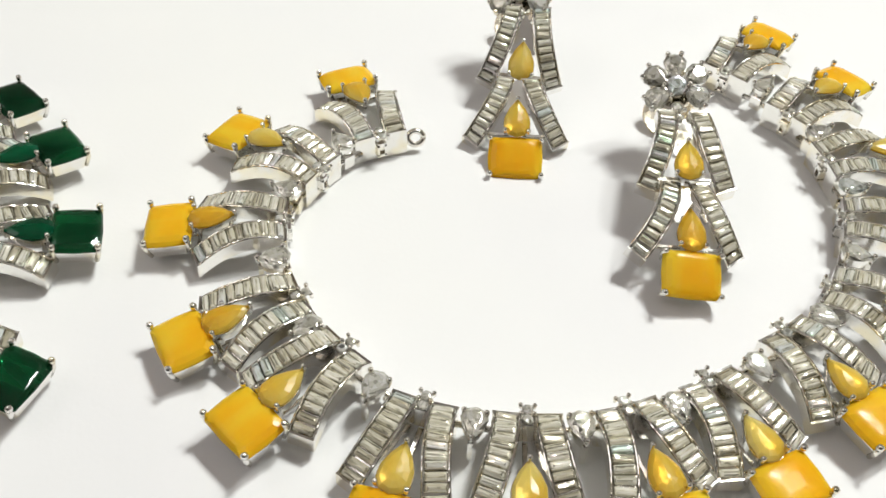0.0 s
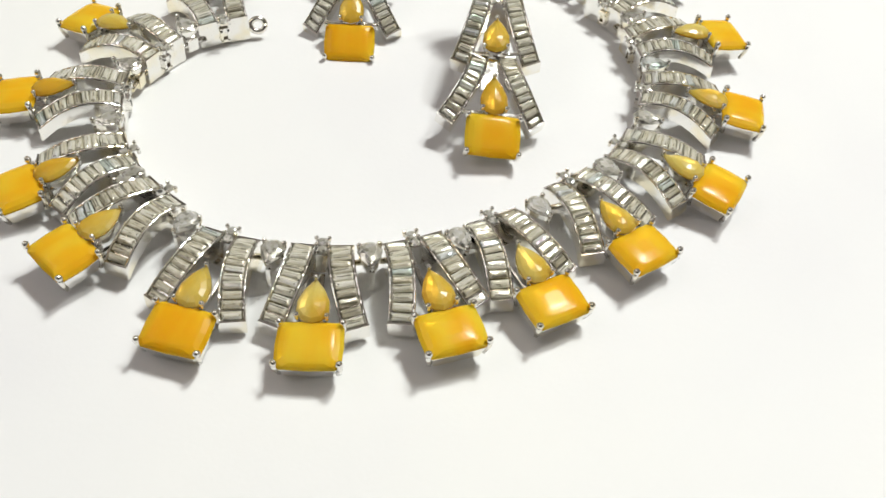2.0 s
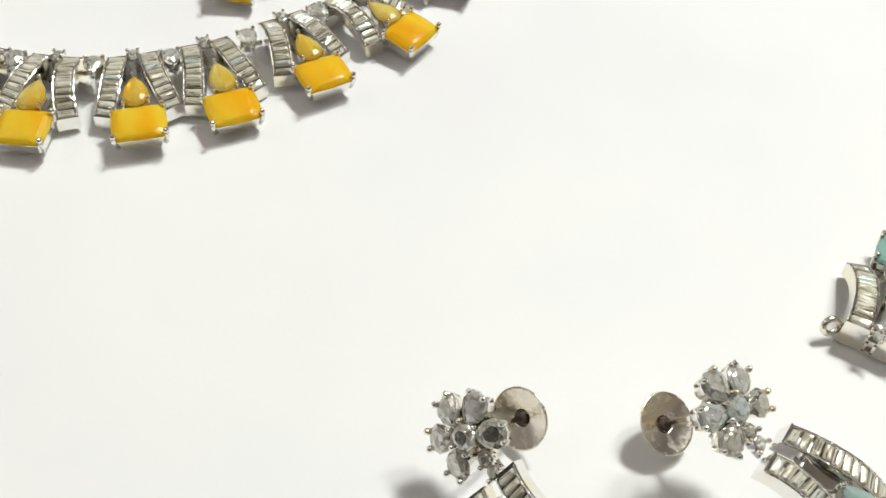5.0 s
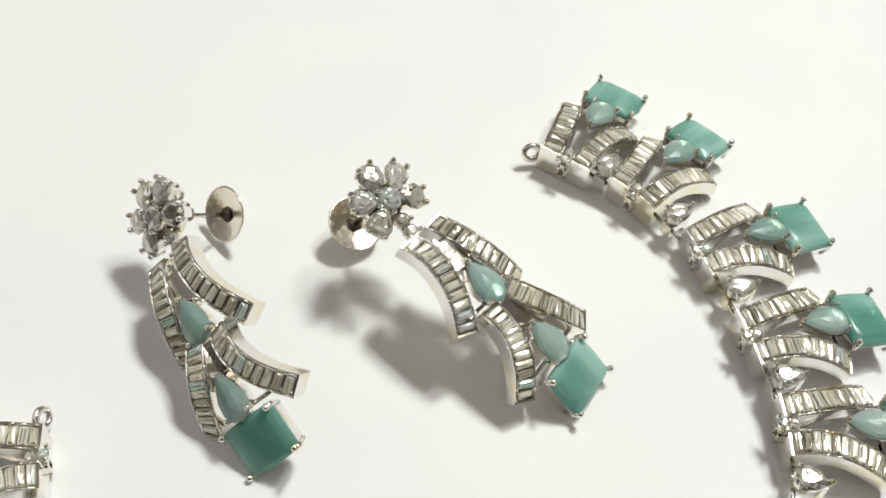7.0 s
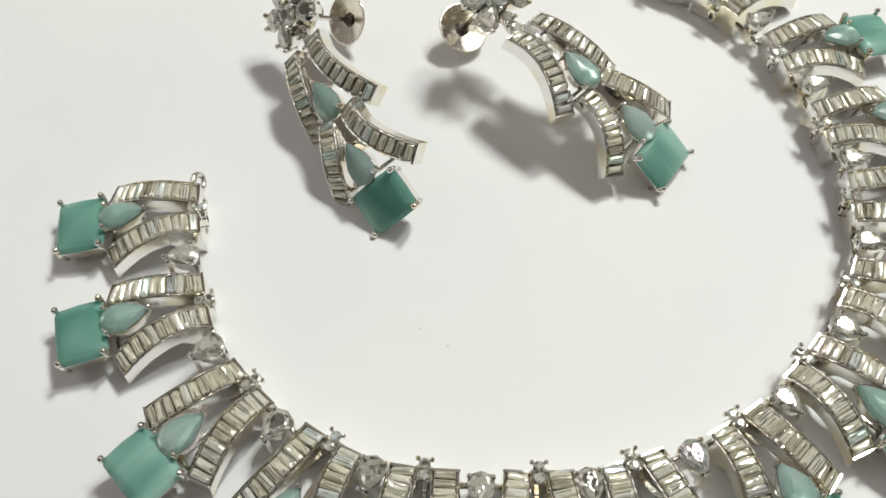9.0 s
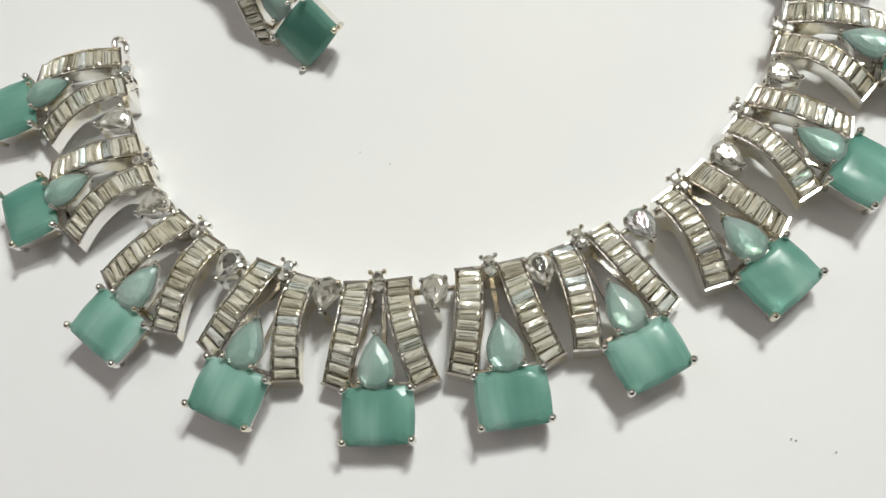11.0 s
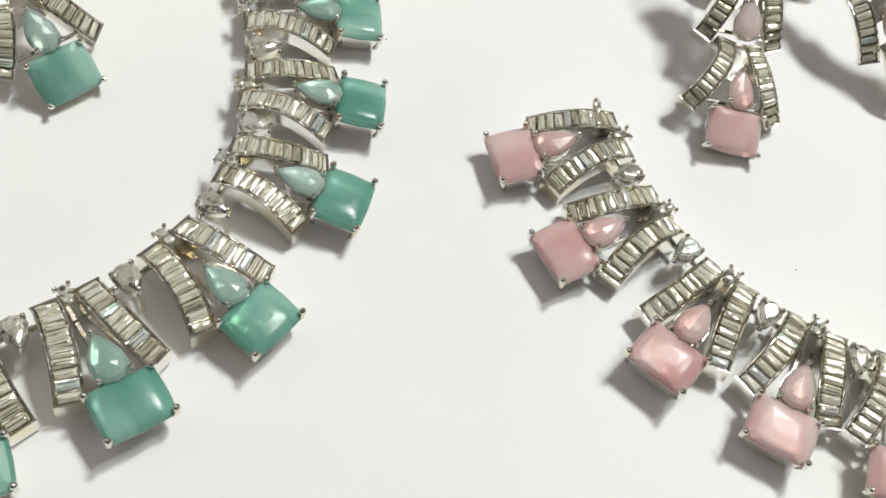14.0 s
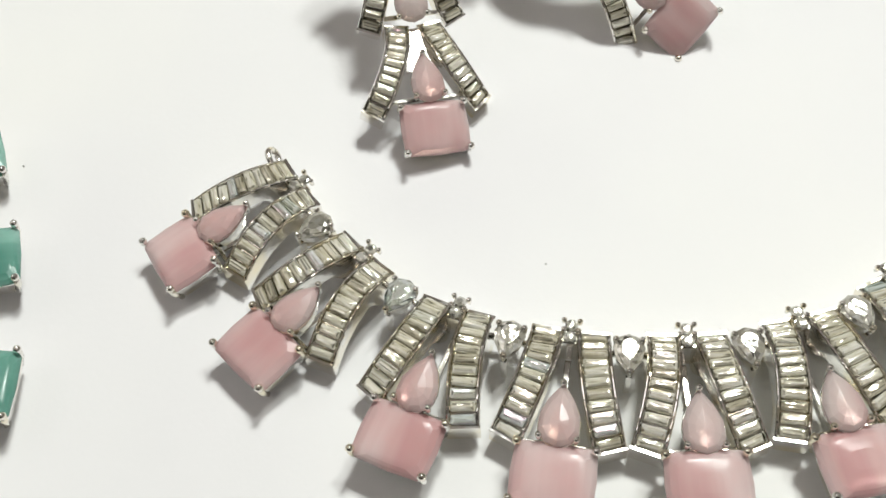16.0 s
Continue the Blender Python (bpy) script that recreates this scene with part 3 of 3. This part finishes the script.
def paper_sheet():
    """The white sheet, very slightly waved, over the whole table top."""
    n, w, l = 60, 1.3, 1.0
    verts = []
    for j in range(n + 1):
        for i in range(n + 1):
            x, y = 0.1 + w * (i / n - 0.5), -0.06 + l * (j / n - 0.5)
            verts.append((x, y, -0.0002 + 0.00015 * noise.noise((x * 14, y * 14, 0.3))))
    faces = [(j * (n + 1) + i, j * (n + 1) + i + 1, (j + 1) * (n + 1) + i + 1, (j + 1) * (n + 1) + i) for j in range(n) for i in range(n)]
    me = bpy.data.meshes.new("paper_sheet")
    me.from_pydata(verts, [], faces)
    me.polygons.foreach_set("use_smooth", [True] * len(faces))
    me.materials.append(PAPER)
    return tagged(new("ground", me), "plain white paper sheet covering the table top", "table cover", kind="structure")


paper_sheet()
slab("table_top", -0.56, 0.76, -0.57, 0.45, -0.03, -0.002, WALL, "pale table top under the paper", "table")
table = bpy.data.objects["table_top"]
for leg_x, leg_y in ((-0.52, -0.53), (0.72, -0.53), (-0.52, 0.41), (0.72, 0.41)):
    leg = Shape().box((leg_x - 0.03) * 1000, (leg_x + 0.03) * 1000, (leg_y - 0.03) * 1000, (leg_y + 0.03) * 1000, -750, -29, 3)
    child("leg", leg.mesh("leg", WALL), table)
# room shell, out of view, added for bounce light and metal reflections
slab("floor", -2.0, 2.2, -2.0, 2.0, -0.85, -0.75, DARKWALL)
slab("unseen_ceiling", -2.0, 2.2, -2.0, 2.0, 1.75, 1.85, WALL)
slab("unseen_wall_north", -2.0, 2.2, 2.0, 2.1, -0.75, 1.75, WALL)
# added dark side, for contrast in the metal
slab("unseen_dark_wall", -2.0, 2.2, -2.1, -2.0, -0.75, 1.75, DARK_REFLECTED)
slab("unseen_wall_east", 2.2, 2.3, -2.0, 2.0, -0.75, 1.75, WALL)
slab("unseen_wall_west", -2.1, -2.0, -2.0, 2.0, -0.75, 1.75, WALL)



def dust_specks(places):
    """A few grains of dust on the paper, places in centimetres."""
    s = Shape()
    for x, y in places:
        r = random.uniform(0.07, 0.13)
        s.loft([[(x * 10 + px * random.uniform(0.7, 1.3), y * 10 + py, z) for px, py, _ in round_ring(r * k, 0, 6)] for k, z in ((1.0, -0.12), (0.9, 0.1), (0.4, 0.2))])
    return tagged(new("dust_specks", s.mesh("dust_specks", DUST)), "tiny dark grains of dust on the paper", "dust", kind="stuff")


# ---- the jewellery ----

YELLOW_LINKS = [
    (-5.91, 5.37, -148.7),
    (-6.80, 4.17, -113.8),
    (-7.10, 2.76, -77.0),
    (-6.37, 1.10, -53.0),
    (-5.39, 0.17, -35.1),
    (-3.99, -0.61, -8.0),
    (-2.40, -0.58, 6.8),
    (-0.92, -0.14, 26.7),
    (0.32, 0.65, 37.1),
    (1.63, 1.93, 43.8),
    (2.54, 3.10, 68.4),
    (3.00, 4.94, 85.2),
    (2.82, 6.53, 111.3),
    (2.20, 7.82, 139.9),
    (0.94, 9.04, 149.9),
]
MINT_LINKS = [
    (7.84, -12.07, -64.4),
    (8.75, -13.74, -56.0),
    (10.07, -14.88, -29.6),
    (11.65, -15.41, -12.2),
    (13.13, -15.39, 10.9),
    (14.77, -14.93, 18.1),
    (16.05, -14.33, 35.4),
    (17.44, -13.19, 49.2),
    (18.31, -11.82, 64.9),
    (18.86, -10.18, 80.0),
    (18.72, -8.42, 104.0),
    (18.04, -6.90, 116.8),
    (17.01, -5.32, 124.0),
    (15.68, -4.29, 149.6),
    (14.30, -3.81, 161.6),
]
PINK_LINKS = [
    (24.30, -3.77, -44.2),
    (25.63, -4.85, -33.5),
    (27.11, -5.53, -10.4),
    (28.69, -5.61, 1.7),
    (30.21, -5.40, 12.4),
    (31.67, -4.86, 23.5),
    (32.86, -3.92, 40.0),
    (33.93, -2.72, 55.0),
    (34.60, -1.20, 72.0),
    (34.75, 0.42, 91.0),
    (34.38, 1.98, 109.0),
    (33.52, 3.32, 130.0),
    (32.30, 4.28, 150.0),
    (30.84, 4.90, 161.0),
    (29.30, 5.32, 170.0),
]
GREEN_LINKS = [
    (-14.59, 3.23, 146.0),
    (-13.45, 2.27, 136.3),
    (-12.70, 0.97, 111.6),
    (-12.58, -0.98, 78.0),
    (-13.18, -2.48, 58.0),
    (-14.27, -3.68, 38.0),
]
NECKLACES = [
    necklace("silver necklace with yellow rectangular drops and clear baguettes", YELLOW_LINKS, YELLOW, YELLOW_PALE),
    necklace("silver necklace with mint green rectangular drops and clear baguettes", MINT_LINKS, MINT, MINT_PALE),
    necklace("silver necklace with pink rectangular drops and clear baguettes", PINK_LINKS, PINK, PINK_PALE),
    necklace("silver necklace with dark emerald green drops and clear baguettes", GREEN_LINKS, GREEN, GREEN_PALE),
]
end_ring(NECKLACES[0], -5.32, 5.84, 20)
end_ring(NECKLACES[1], 13.65, -3.53, 30)
end_ring(NECKLACES[1], 7.38, -11.40, 100)
end_ring(NECKLACES[2], 23.57, -3.23, 110)
earring("silver drop earring with mint stones lying on its side", (7.90, -7.88, 1.38), (-0.47, -0.67, 0.57), (((9.239, -9.531, 1.174), (0.727, -0.653, -0.214), (-0.341, -0.613, 0.712)), ((10.242, -10.532, 0.902), (0.714, -0.600, -0.361), (-0.267, -0.710, 0.652))), MINT, MINT_PALE, 12.9)
earring("silver drop earring with mint stones and round screw back", (11.69, -6.76, 1.87), (0.46, -0.25, 0.85), (((13.602, -7.707, 1.551), (0.854, -0.395, -0.338), (0.329, -0.093, 0.940)), ((14.821, -8.172, 1.001), (0.813, -0.280, -0.511), (0.460, -0.232, 0.857))), MINT, MINT_PALE, 14.0)
earring("silver drop earring with yellow stones and flower top", (-0.31, 6.93, 1.62), (-0.05, -0.5, 0.85), (((-0.045, 4.940, 1.441), (0.092, -0.961, -0.260), (-0.020, -0.263, 0.965)), ((0.095, 3.592, 0.973), (0.126, -0.929, -0.349), (0.138, -0.332, 0.933))), YELLOW, YELLOW_PALE, 13.0)
earring("silver drop earring with yellow stones", (-3.72, 9.30, 1.80), (0, -0.5, 0.85), (((-3.435, 7.808, 1.117), (0.037, -0.820, -0.571), (0.022, -0.570, 0.821)), ((-3.337, 6.432, 0.681), (0.102, -0.908, -0.405), (0.029, -0.405, 0.914))), YELLOW, YELLOW_PALE, 14.0)
earring("silver drop earring with pink stones", (24.25, 0.95, 1.95), (0.0, -0.45, 0.88), (((25.279, -0.453, 1.448), (0.296, -0.762, -0.576), (0.289, -0.503, 0.815)), ((25.777, -1.629, 0.865), (0.367, -0.865, -0.342), (0.284, -0.246, 0.927))), PINK, PINK_PALE, 13.0)
earring("silver drop earring with pink stones, turned aside", (26.00, 2.25, 1.90), (0.1, -0.6, 0.8), (((27.847, 1.391, 1.430), (0.851, -0.375, -0.368), (-0.005, -0.706, 0.708)), ((29.007, 0.949, 0.857), (0.825, -0.381, -0.417), (0.023, -0.715, 0.699))), PINK, PINK_PALE, 13.0)
dust_specks([(12.75, -13.10), (19.42, -16.89), (20.04, -16.99), (19.49, -16.90), (22.41, -13.52), (12.19, -12.93), (28.14, -4.27), (19.31, -3.85)])
